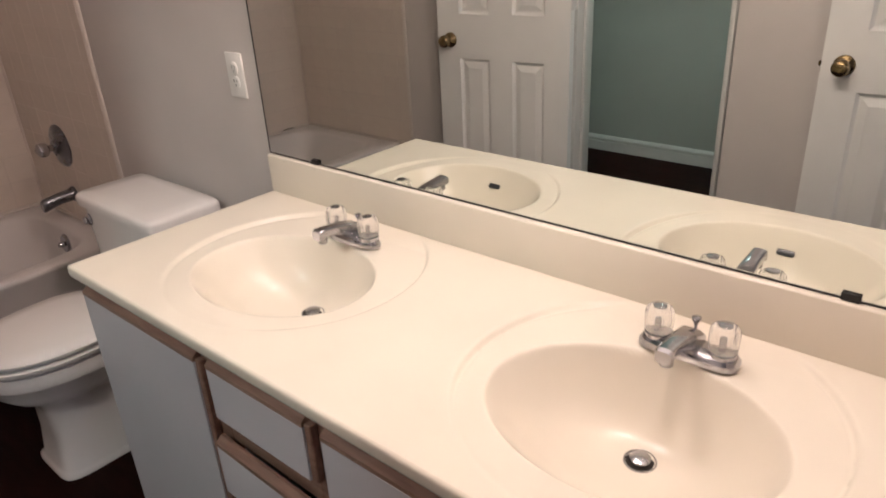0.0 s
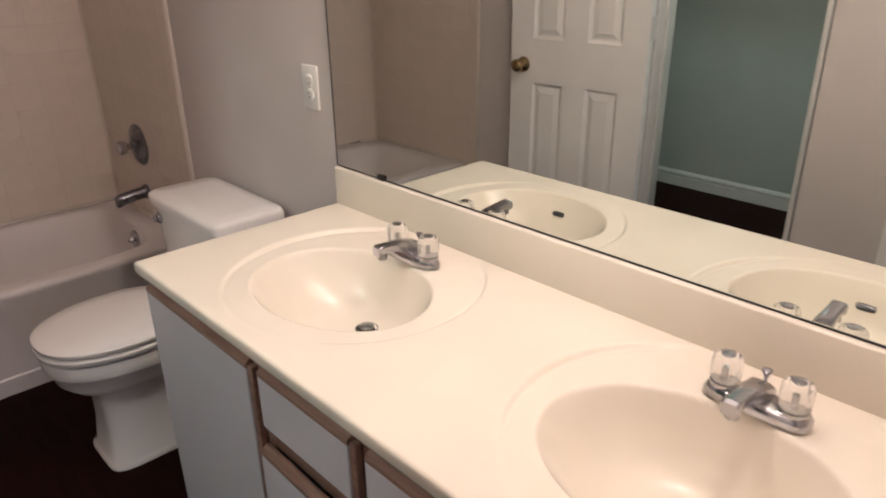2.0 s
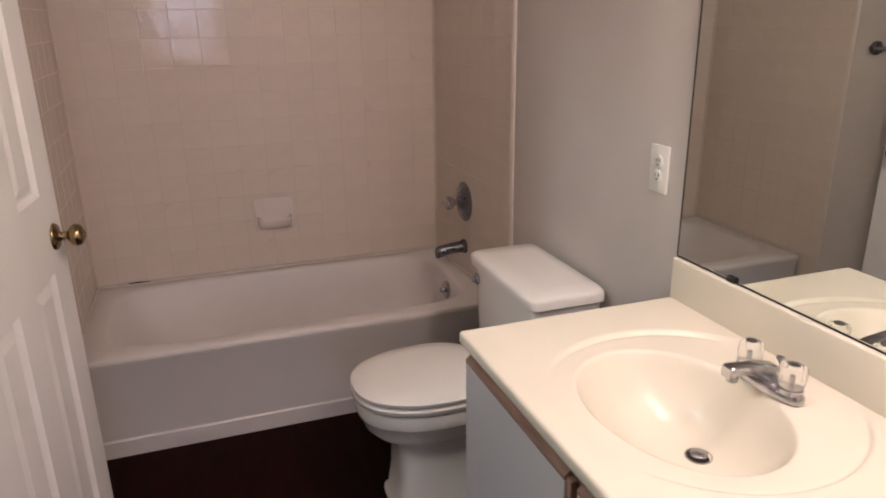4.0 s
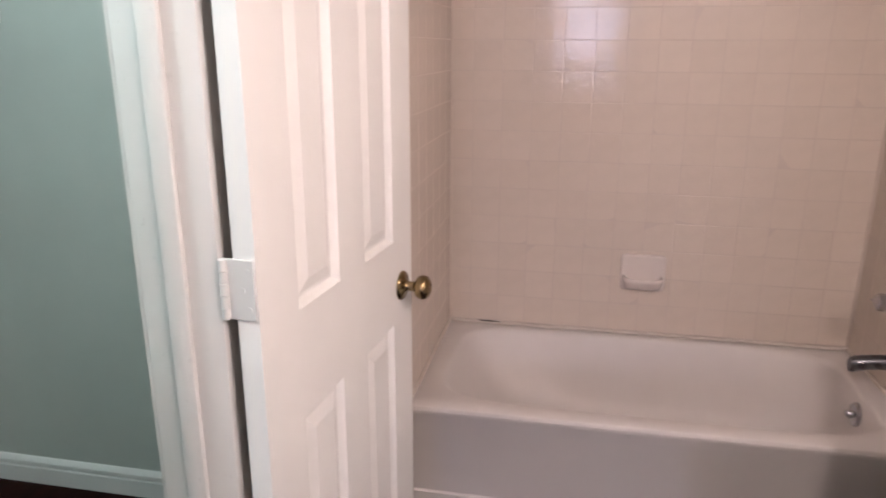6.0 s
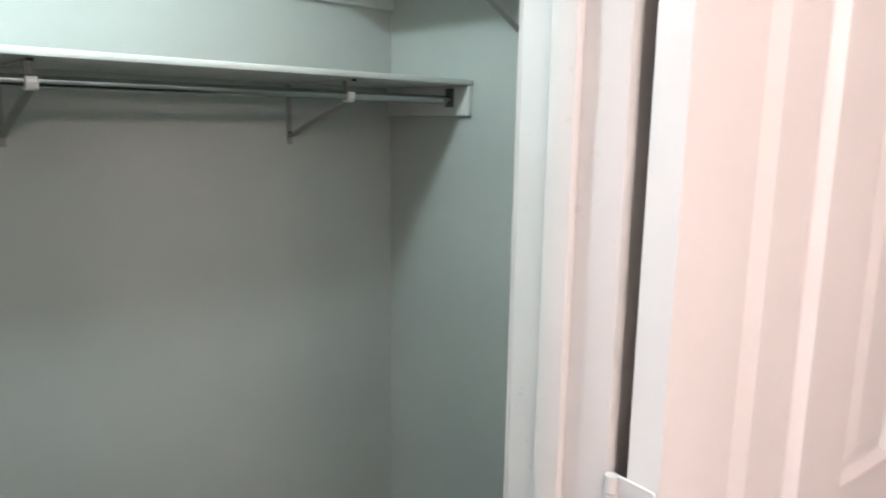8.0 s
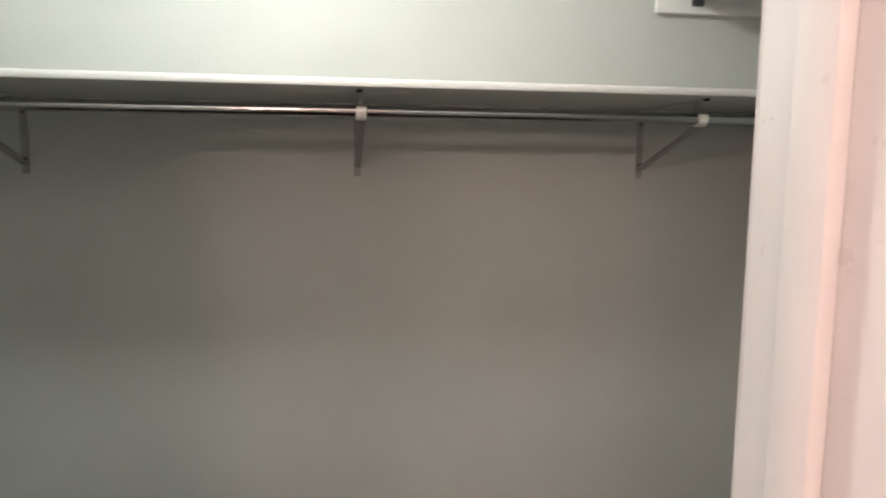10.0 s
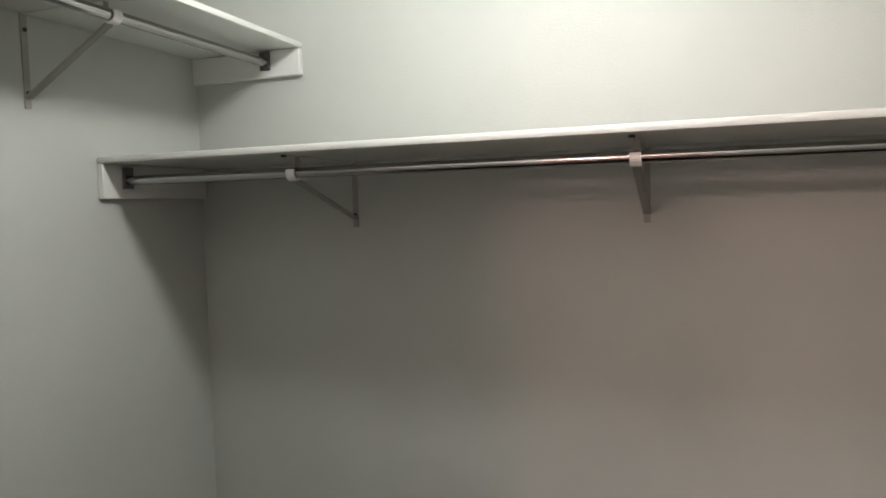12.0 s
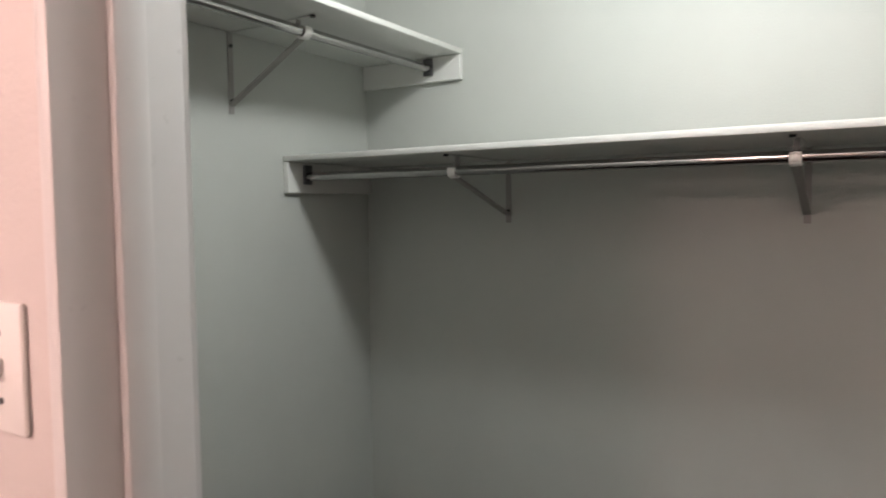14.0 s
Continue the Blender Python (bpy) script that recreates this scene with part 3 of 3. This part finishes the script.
def faucet(cx, square):
    y = -0.114
    z = CZ - 0.003
    root = thing("faucet", "chrome two-handle faucet with " + ("clear knobs and square-ended base" if square else "clear knobs and rounded base"), "faucet", (cx, y, z), group="sink faucets")
    e = 3.6 if square else 2.3
    part("base_plate", loft([superring(cx, y, 0.078, 0.028, z, 40, e), superring(cx, y, 0.078, 0.028, z + 0.008, 40, e), superring(cx, y, 0.073, 0.024, z + 0.016, 40, e),
                             superring(cx, y, 0.060, 0.017, z + 0.020, 40, 2.4)]), M_CHROME, root, smooth=35)
    secs = []
    for yy, zz, w, h in ((0.024, 0.018, 0.017, 0.010), (0.004, 0.026, 0.019, 0.018), (-0.025, 0.037, 0.016, 0.015), (-0.055, 0.045, 0.0135, 0.011), (-0.080, 0.048, 0.013, 0.010), (-0.096, 0.047, 0.014, 0.012), (-0.102, 0.045, 0.012, 0.010)):
        secs.append([(cx + px, y + yy, z + zz + pz) for px, _, pz in [(a, 0, b) for a, b, _ in superring(0, 0, w, h, 0, 24, 4.0)]])
    part("spout", loft(secs), M_CHROME, root, smooth=35)
    part("aerator", cyl((cx, y - 0.086, z + 0.040), (cx, y - 0.086, z + 0.025), 0.0105, n=20, bevel=0.0015), M_DULLCHROME, root)
    part("lift_rod", cyl((cx, y + 0.020, z + 0.015), (cx, y + 0.020, z + 0.046), 0.0025, n=10), M_CHROME, root)
    part("lift_knob", lathe([(0.003, 0.041), (0.0045, 0.046), (0.0075, 0.050), (0.0075, 0.054), (0.001, 0.056)], Matrix.Translation((cx, y + 0.020, z))), M_CHROME, root)
    for s in (-1, 1):
        hx = cx + s * 0.051
        h = part("handle", lathe([(0.014, 0.024), (0.0195, 0.0245), (0.0215, 0.030), (0.0222, 0.050), (0.0215, 0.059), (0.0185, 0.0645), (0.012, 0.066), (0.001, 0.066)], Matrix.Translation((hx, y, z)), 48, 0.045, 14),
                 M_ACRYL, root, "clear fluted acrylic handle", 30)
        part("handle_collar", lathe([(0.0215, 0.014), (0.0215, 0.022), (0.016, 0.0235), (0.001, 0.0236)], Matrix.Translation((hx, y, z))), M_CHROME, h)
        part("handle_cap", lathe([(0.0105, 0.0664), (0.0105, 0.0685), (0.008, 0.0695), (0.001, 0.0695)], Matrix.Translation((hx, y, z))), M_CHROME if square else M_DULLCHROME, h)
        part("handle_core", cyl((hx, y, z + 0.0238), (hx, y, z + 0.046), 0.0045, n=12), M_CHROME, h)
    return root


faucet(SINKS[0] + 0.012, False)
faucet(SINKS[1] + 0.008, True)

FY = -0.528  # the cabinet's face
cab = thing("vanity_cabinet", "white laminate vanity cabinet with oak pull strips", "cabinet", (VX1 / 2, FY / 2, 0))
bm = box(0.012, 0.030, FY + 0.002, -0.002, 0.10, 0.765)
box(0.012, 0.030, FY + 0.07, -0.002, 0.0, 0.10, bm=bm)
box(VX1 - 0.018, VX1, FY + 0.002, -0.002, 0.10, 0.765, bm=bm)
box(VX1 - 0.018, VX1, FY + 0.07, -0.002, 0.0, 0.10, bm=bm)
box(0.030, VX1 - 0.018, FY + 0.002, -0.002, 0.10, 0.118, bm=bm)
box(0.030, VX1 - 0.018, -0.012, -0.002, 0.118, 0.765, bm=bm)
part("carcass", bm, M_LAM, cab, smooth=None)
# the recess's shade is put into the board's near-black colour
part("toe_kick", box(0.030, VX1 - 0.018, FY + 0.07, FY + 0.085, 0.0, 0.0995), M_DARK, cab, "recessed toe kick, coloured near-black for its shade", None)
bm = bmesh.new()
for x0, x1, z0, z1 in ((0.012, 0.032, 0.10, 0.768), (0.448, 0.50, 0.10, 0.768), (0.757, 0.81, 0.10, 0.768), (1.15, 1.20, 0.10, 0.768), (VX1 - 0.02, VX1, 0.10, 0.768),
                       (0.50, 0.757, 0.735, 0.768), (0.032, 0.448, 0.735, 0.768), (0.81, 1.15, 0.735, 0.768), (1.20, VX1 - 0.02, 0.735, 0.768), (0.50, 0.757, 0.56, 0.63),
                       (0.50, 0.757, 0.385, 0.455), (0.50, 0.757, 0.10, 0.15), (0.032, 0.448, 0.10, 0.13), (0.81, 1.15, 0.10, 0.13), (1.20, VX1 - 0.02, 0.10, 0.13)):
    box(x0, x1, FY - 0.004, FY + 0.014, z0, z1, 0.001, 1, bm)
part("face_frame", bm, M_OAK, cab, "oak face frame with reddish tint", None)


def front(name, x0, x1, z0, z1, out=0.0, skew=0.0, strip_end=None):
    """A laminate front with a bevelled oak pull strip along its top and one side."""
    def turn(bm):
        bm.transform(Matrix.Translation((x0, FY, 0)) @ Matrix.Rotation(radians(skew), 4, "Z") @ Matrix.Translation((-x0, -FY - out, 0)))
        return bm
    y0, y1 = FY - 0.024, FY - 0.0055
    f = part(name, turn(box(x0, x1, y0, y1, z0, z1 - 0.019, 0.001, 1)), M_LAM, cab, smooth=None)
    prof = [(y0, z1 - 0.0185), (y1, z1 - 0.0185), (y1, z1), (y1 - 0.006, z1), (y0, z1 - 0.010)]
    part("pull_strip", turn(loft([[(x, y, z) for y, z in prof] for x in (x0, x1)])), M_OAK, f, "oak finger-pull strip", None)
    if strip_end:
        s0, s1 = (x1 + 0.0005, x1 + 0.016) if strip_end > 0 else (x0 - 0.016, x0 - 0.0005)
        part("edge_strip", turn(box(s0, s1, y0 + 0.003, y1, z0, z1 - 0.012, 0.002, 1)), M_OAK, f, "oak edge strip", None)
    return f


front("cabinet_door", 0.010, 0.450, 0.118, 0.745, strip_end=1)
front("drawer_front", 0.491, 0.757, 0.622, 0.748, strip_end=1)
front("drawer_front", 0.487, 0.768, 0.450, 0.578, out=0.010, skew=-1.2, strip_end=1)
front("drawer_front", 0.491, 0.757, 0.150, 0.402, strip_end=1)
front("cabinet_door", 0.800, 1.160, 0.118, 0.745)
front("cabinet_door", 1.192, 1.552, 0.118, 0.745)

# ---- on the walls ----
mir = thing("mirror", "large frameless wall mirror above the vanity", "mirror", (0.775, -0.003, 0.903))
part("glass", box(0.0, 1.55, -0.0065, -0.001, 0.9035, 1.83), M_MIRROR, mir, smooth=None)
part("bottom_edge", box(0.0, 1.55, -0.0080, -0.0005, 0.9010, 0.9035), M_BLACK, mir, "thin dark edge under the glass", None)
part("side_edge", box(-0.003, -0.0002, -0.0075, -0.0005, 0.9035, 1.83), M_BLACK, mir, "", None)
for cx in (0.183, 1.363):
    bm = box(cx - 0.013, cx + 0.013, -0.013, -0.0072, 0.9005, 0.913, 0.002, 2)
    part("clip", bm, M_BLACK, mir, "small black plastic mirror clip")


def outlet_plate():
    x0, x1, z0, z1 = -0.137, -0.067, 1.034, 1.150
    cx = (x0 + x1) / 2
    root = thing("wall_outlet", "white double wall outlet beside the mirror", "outlet", (cx, -0.001, z0))
    part("plate", box(x0, x1, -0.0065, -0.0005, z0, z1, 0.003, 2), M_PLATE, root)
    for dz in (0.040, 0.076):
        s = part("socket", lathe([(0.0165, 0), (0.0165, 0.002), (0.015, 0.003), (0.001, 0.003)], Matrix.Translation((cx, -0.0062, z0 + dz)) @ Matrix.Rotation(radians(90), 4, "X")), M_PLATE, root)
        for dx in (-0.006, 0.006):
            part("slot", box(cx + dx - 0.001, cx + dx + 0.001, -0.0098, -0.0090, z0 + dz, z0 + dz + 0.008), M_BLACK, s, smooth=None)
        part("slot", cyl((cx, -0.0098, z0 + dz - 0.007), (cx, -0.0090, z0 + dz - 0.007), 0.0022, n=10), M_BLACK, s)
    part("screw", cyl((cx, -0.0075, z0 + 0.058), (cx, -0.0063, z0 + 0.058), 0.003, n=12), M_DULLCHROME, root)


outlet_plate()

sw = thing("light_switch", "white double toggle switch plate beside the doorway", "light switch", (0.744, SY + 0.001, 1.292))
part("plate", box(0.686, 0.802, SY + 0.0005, SY + 0.0065, 1.292, 1.407, 0.003, 2), M_PLATE, sw)
for cx in (0.721, 0.767):
    part("toggle", box(cx - 0.005, cx + 0.005, SY + 0.0062, SY + 0.018, 1.342, 1.358, 0.002, 1), M_PLATE, sw)
    for dz in (0.028, 0.087):
        part("screw", cyl((cx, SY + 0.006, 1.292 + dz), (cx, SY + 0.0076, 1.292 + dz), 0.003, n=12), M_DULLCHROME, sw)

bar = thing("towel_bar", "short chrome towel bar on the wall", "towel bar", (-0.66, SY + 0.003, 1.29))
part("rail", cyl((-0.835, SY + 0.022, 1.312), (-0.42, SY + 0.022, 1.312), 0.006, n=14), M_CHROME, bar)
for x in (-0.825, -0.43):
    part("post", lathe([(0.027, 0), (0.027, 0.006), (0.015, 0.012), (0.013, 0.026), (0.010, 0.031), (0.001, 0.031)], Matrix.Translation((x, SY + 0.0005, 1.312)) @ Matrix.Rotation(radians(-90), 4, "X")), M_VALVE, bar)

vl = thing("vanity_light", "chrome bar light above the mirror", "wall lamp", (0.78, -0.002, 2.03))
part("back_bar", box(0.50, 1.30, -0.05, -0.001, 2.04, 2.14, 0.01, 2), M_CHROME, vl)
for bx in (0.65, 1.15):
    part("socket_cup", cyl((bx, -0.05, 2.09), (bx, -0.085, 2.09), 0.022, n=20), M_CHROME, vl)
cl = thing("ceiling_lamp", "round lit ceiling lamp on the closet ceiling", "ceiling lamp", (0.42, -2.27, 2.40))
part("canopy", lathe([(0.09, 2.44), (0.09, 2.425), (0.06, 2.415), (0.03, 2.40), (0.03, 2.39), (0.001, 2.39)], Matrix.Translation((0.42, -2.27, 0))), M_PLATE, cl)

# ---- closet shelves ----


def rod_bracket(root, hook, foot, under, ax):
    """A painted steel bracket: wall strap, diagonal, top strap and a hook round the rod. ax is the rod's direction."""
    h, f, u = Vector(hook), Vector(foot), Vector(under)
    b = part("bracket", strip([f + Vector((0, 0, -0.012)), f, Vector((f.x, f.y, u.z))], 0.016, 0.003, ax), M_BRACKET, root, "thin painted steel bracket, darkened partly for shadow", None)
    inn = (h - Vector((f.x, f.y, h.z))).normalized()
    # broad and dark, to take in the shadow of the brace too
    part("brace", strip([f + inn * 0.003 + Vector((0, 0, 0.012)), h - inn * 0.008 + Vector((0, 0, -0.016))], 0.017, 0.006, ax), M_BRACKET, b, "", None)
    part("arm", strip([Vector((f.x, f.y, u.z - 0.002)) + inn * 0.004, Vector((h.x, h.y, u.z - 0.002)) + inn * 0.03], 0.010, 0.002, ax), M_SHELF, b, "", None)
    arc = [h + inn * 0.0165 * math.sin(a) + Vector((0, 0, -0.0165 * math.cos(a))) for a in [radians(d) for d in range(-100, 121, 20)]]
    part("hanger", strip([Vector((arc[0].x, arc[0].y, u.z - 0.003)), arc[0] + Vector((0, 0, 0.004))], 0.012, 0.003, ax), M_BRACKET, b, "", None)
    part("hook", strip(arc, 0.022, 0.004, ax), M_PLATE, b, "white hook round the rod", None)
    for q in (f + Vector((0, 0, 0.022)), Vector((f.x, f.y, u.z - 0.035))):
        part("screw", cyl(q + inn * 0.0015, q + inn * 0.005, 0.005, n=10), M_BLACK, b, "dark screw head", None)
    s = Vector((h.x, h.y, u.z)) + inn * 0.034 + Vector(ax) * 0.004
    part("screw", cyl(s + Vector((0, 0, -0.006)), s + Vector((0, 0, -0.0005)), 0.0065, n=10), M_BLACK, b, "dark screw head", None)


SZ, ST, SD = 1.632, 0.016, 0.392
low = thing("closet_shelf", "long white painted closet shelf with chrome hanging rod", "closet shelf", ((CW + CE) / 2, CS + SD / 2, 1.52))
part("shelf_board", box(CW + 0.001, CE - 0.001, CS + 0.001, CS + SD, SZ - ST, SZ, 0.003, 2), M_SHELF, low)
RY, RZ = CS + 0.312, 1.574
for x0, x1 in ((CW + 0.0005, CW + 0.0185), (CE - 0.0185, CE - 0.0005)):
    part("cleat", box(x0, x1, CS + 0.001, CS + SD - 0.002, SZ - ST - 0.089, SZ - ST - 0.0005, 0.002, 1), M_SHELF, low)
part("rod", cyl((CW + 0.019, RY, RZ), (CE - 0.019, RY, RZ), 0.0125, n=24), M_ROD, low, "shiny chrome closet rod")
for x, s in ((CW + 0.0187, 1), (CE - 0.0187, -1)):
    part("rod_socket", box(min(x, x + s * 0.007), max(x, x + s * 0.007), RY - 0.017, RY + 0.017, RZ - 0.022, RZ + 0.034, 0.0025, 2), M_SOCK, low, "dark metal rod socket")
for bx in (0.992, 0.213, -0.538):
    rod_bracket(low, (bx, RY, RZ), (bx, CS + 0.002, 1.447), (bx, CS, SZ - ST - 0.0005), (1, 0, 0))

UZ, UD = 1.956, 0.37
for wx, s, label in ((CE, -1, "high white painted closet shelf with chrome hanging rod"), (CW, 1, "high white closet shelf on the far side wall")):
    up = thing("closet_shelf", label, "closet shelf", (wx + s * UD / 2, (CS + SY2) / 2, 1.86))
    part("shelf_board", box(wx + s * 0.001, wx + s * UD, CS + 0.001, SY2 - 0.001, UZ - ST, UZ, 0.003, 2), M_SHELF, up)
    rx, rz = wx + s * 0.258, 1.906
    for y0, y1 in ((CS + 0.0005, CS + 0.0185), (SY2 - 0.0185, SY2 - 0.0005)):
        part("cleat", box(wx + s * 0.001, wx + s * (UD - 0.002), y0, y1, UZ - ST - 0.075, UZ - ST - 0.0005, 0.002, 1), M_SHELF, up)
    part("rod", cyl((rx, CS + 0.019, rz), (rx, SY2 - 0.019, rz), 0.0125, n=24), M_ROD, up, "shiny chrome closet rod")
    for y, t in ((CS + 0.0187, -90), (SY2 - 0.0187, 90)):
        d = 0.007 if t < 0 else -0.007
        part("rod_socket", box(rx - 0.017, rx + 0.017, min(y, y + d), max(y, y + d), rz - 0.022, rz + 0.030, 0.0025, 2), M_SOCK, up, "dark metal rod socket")
    rod_bracket(up, (rx, -2.49, rz), (wx + s * 0.002, -2.49, 1.742), (wx, -2.49, UZ - ST - 0.0005), (0, 1, 0))

# ---- tiles ----
TP, TS, TT = 0.1095, 0.1080, 0.008


def tile_mesh(w, h):
    """A tile in its own x, z plane, standing out along +y, with pillowed edges."""
    bm = bmesh.new()
    rings = []
    for ins, d in ((0, 0.0), (0.0, TT - 0.0012), (0.0006, TT - 0.0003), (0.0015, TT)):
        rings.append([bm.verts.new((x, d, z)) for x, z in ((-w / 2 + ins, -h / 2 + ins), (w / 2 - ins, -h / 2 + ins), (w / 2 - ins, h / 2 - ins), (-w / 2 + ins, h / 2 - ins))])
    skin(bm, rings)
    return mesh_of(bm, "tile", M_TILE)


MESHES = {}
rng = random.Random(7)


def tile_field(name, origin, along, out, length, z0, z1, label, lean=0.1):
    """Rows of tiles from an inner corner along a wall, cut at the far end."""
    o, a, n = Vector(origin), Vector(along), Vector(out)
    c = [o + a * u + n * d for u, d in ((0, 0.0005), (length, 0.0005), (length, 0.0103), (0, 0.0103))]
    bed = single(name, loft([[(p.x, p.y, z0) for p in c], [(p.x, p.y, z1) for p in c]]), M_GROUT, label, "tile wall", "structure", None)
    rot = Matrix(((a.x, n.x, 0), (a.y, n.y, 0), (0, 0, 1))).to_4x4()
    rows = int(round((z1 - z0) / TP))
    u = 0.0
    while u < length - 0.012:
        w = min(TP, length - u)
        key = round(w, 4)
        if key not in MESHES:
            MESHES[key] = tile_mesh(w - (TP - TS), TS)
        for r in range(rows):
            ob = new("tile", MESHES[key])
            p = o + a * (u + w / 2) + n * 0.003
            tilt = pose(0, 0, 0, rng.gauss(0, lean), 0, rng.gauss(0, lean))
            ob.parent = bed
            ob.matrix_basis = Matrix.Translation(-bed.location) @ Matrix.Translation((p.x, p.y, z0 + TP * (r + 0.5))) @ rot @ tilt
        u += TP


ZT0 = TZ + 0.012
ZT1 = ZT0 + 15 * TP
tile_field("tile_wall_1", (WX, -0.012, 0), (0, -1, 0), (1, 0, 0), -SY - 0.024, ZT0, ZT1, "glossy cream square wall tiles along the tub", 0.3)
tile_field("tile_wall_2", (WX + 0.012, 0, 0), (1, 0, 0), (0, -1, 0), 0.83 - 0.012, ZT0, ZT1, "glossy cream square wall tiles behind the tub tap")
tile_field("tile_wall_3", (WX + 0.012, SY, 0), (1, 0, 0), (0, 1, 0), 0.83 - 0.012, ZT0, ZT1, "glossy cream square wall tiles at the tub's end")
for y, s, nm in ((0, -1, "tile_edge_1"), (SY, 1, "tile_edge_2")):
    bm = loft([[(-0.9395, y + s * 0.0005, z), (-0.9395, y + s * 0.010, z), (-0.934, y + s * 0.0095, z), (-0.929, y + s * 0.005, z), (-0.928, y + s * 0.0005, z)] for z in (0.0, ZT1)])
    single(nm, bm, M_CAULK, "rounded pale edge strip of the tiling", "trim", "structure", 60)
    single(nm + "_foot", box(TX1 + 0.002, -0.9398, y + s * 0.0005, y + s * 0.009, 0.0, ZT0 - 0.003, 0.001, 1), M_TILE, "narrow cream tile strip beside the tub", "tile wall", "structure", None)
for y, s in ((0, -1), (SY, 1)):
    single("corner_bead", tube([(WX + 0.012, y + s * 0.012, ZT0 - 0.01), (WX + 0.012, y + s * 0.012, ZT1)], 0.0065, 10), M_GROUT, "pale grout bead in the tiled corner", "trim", "structure", 60)
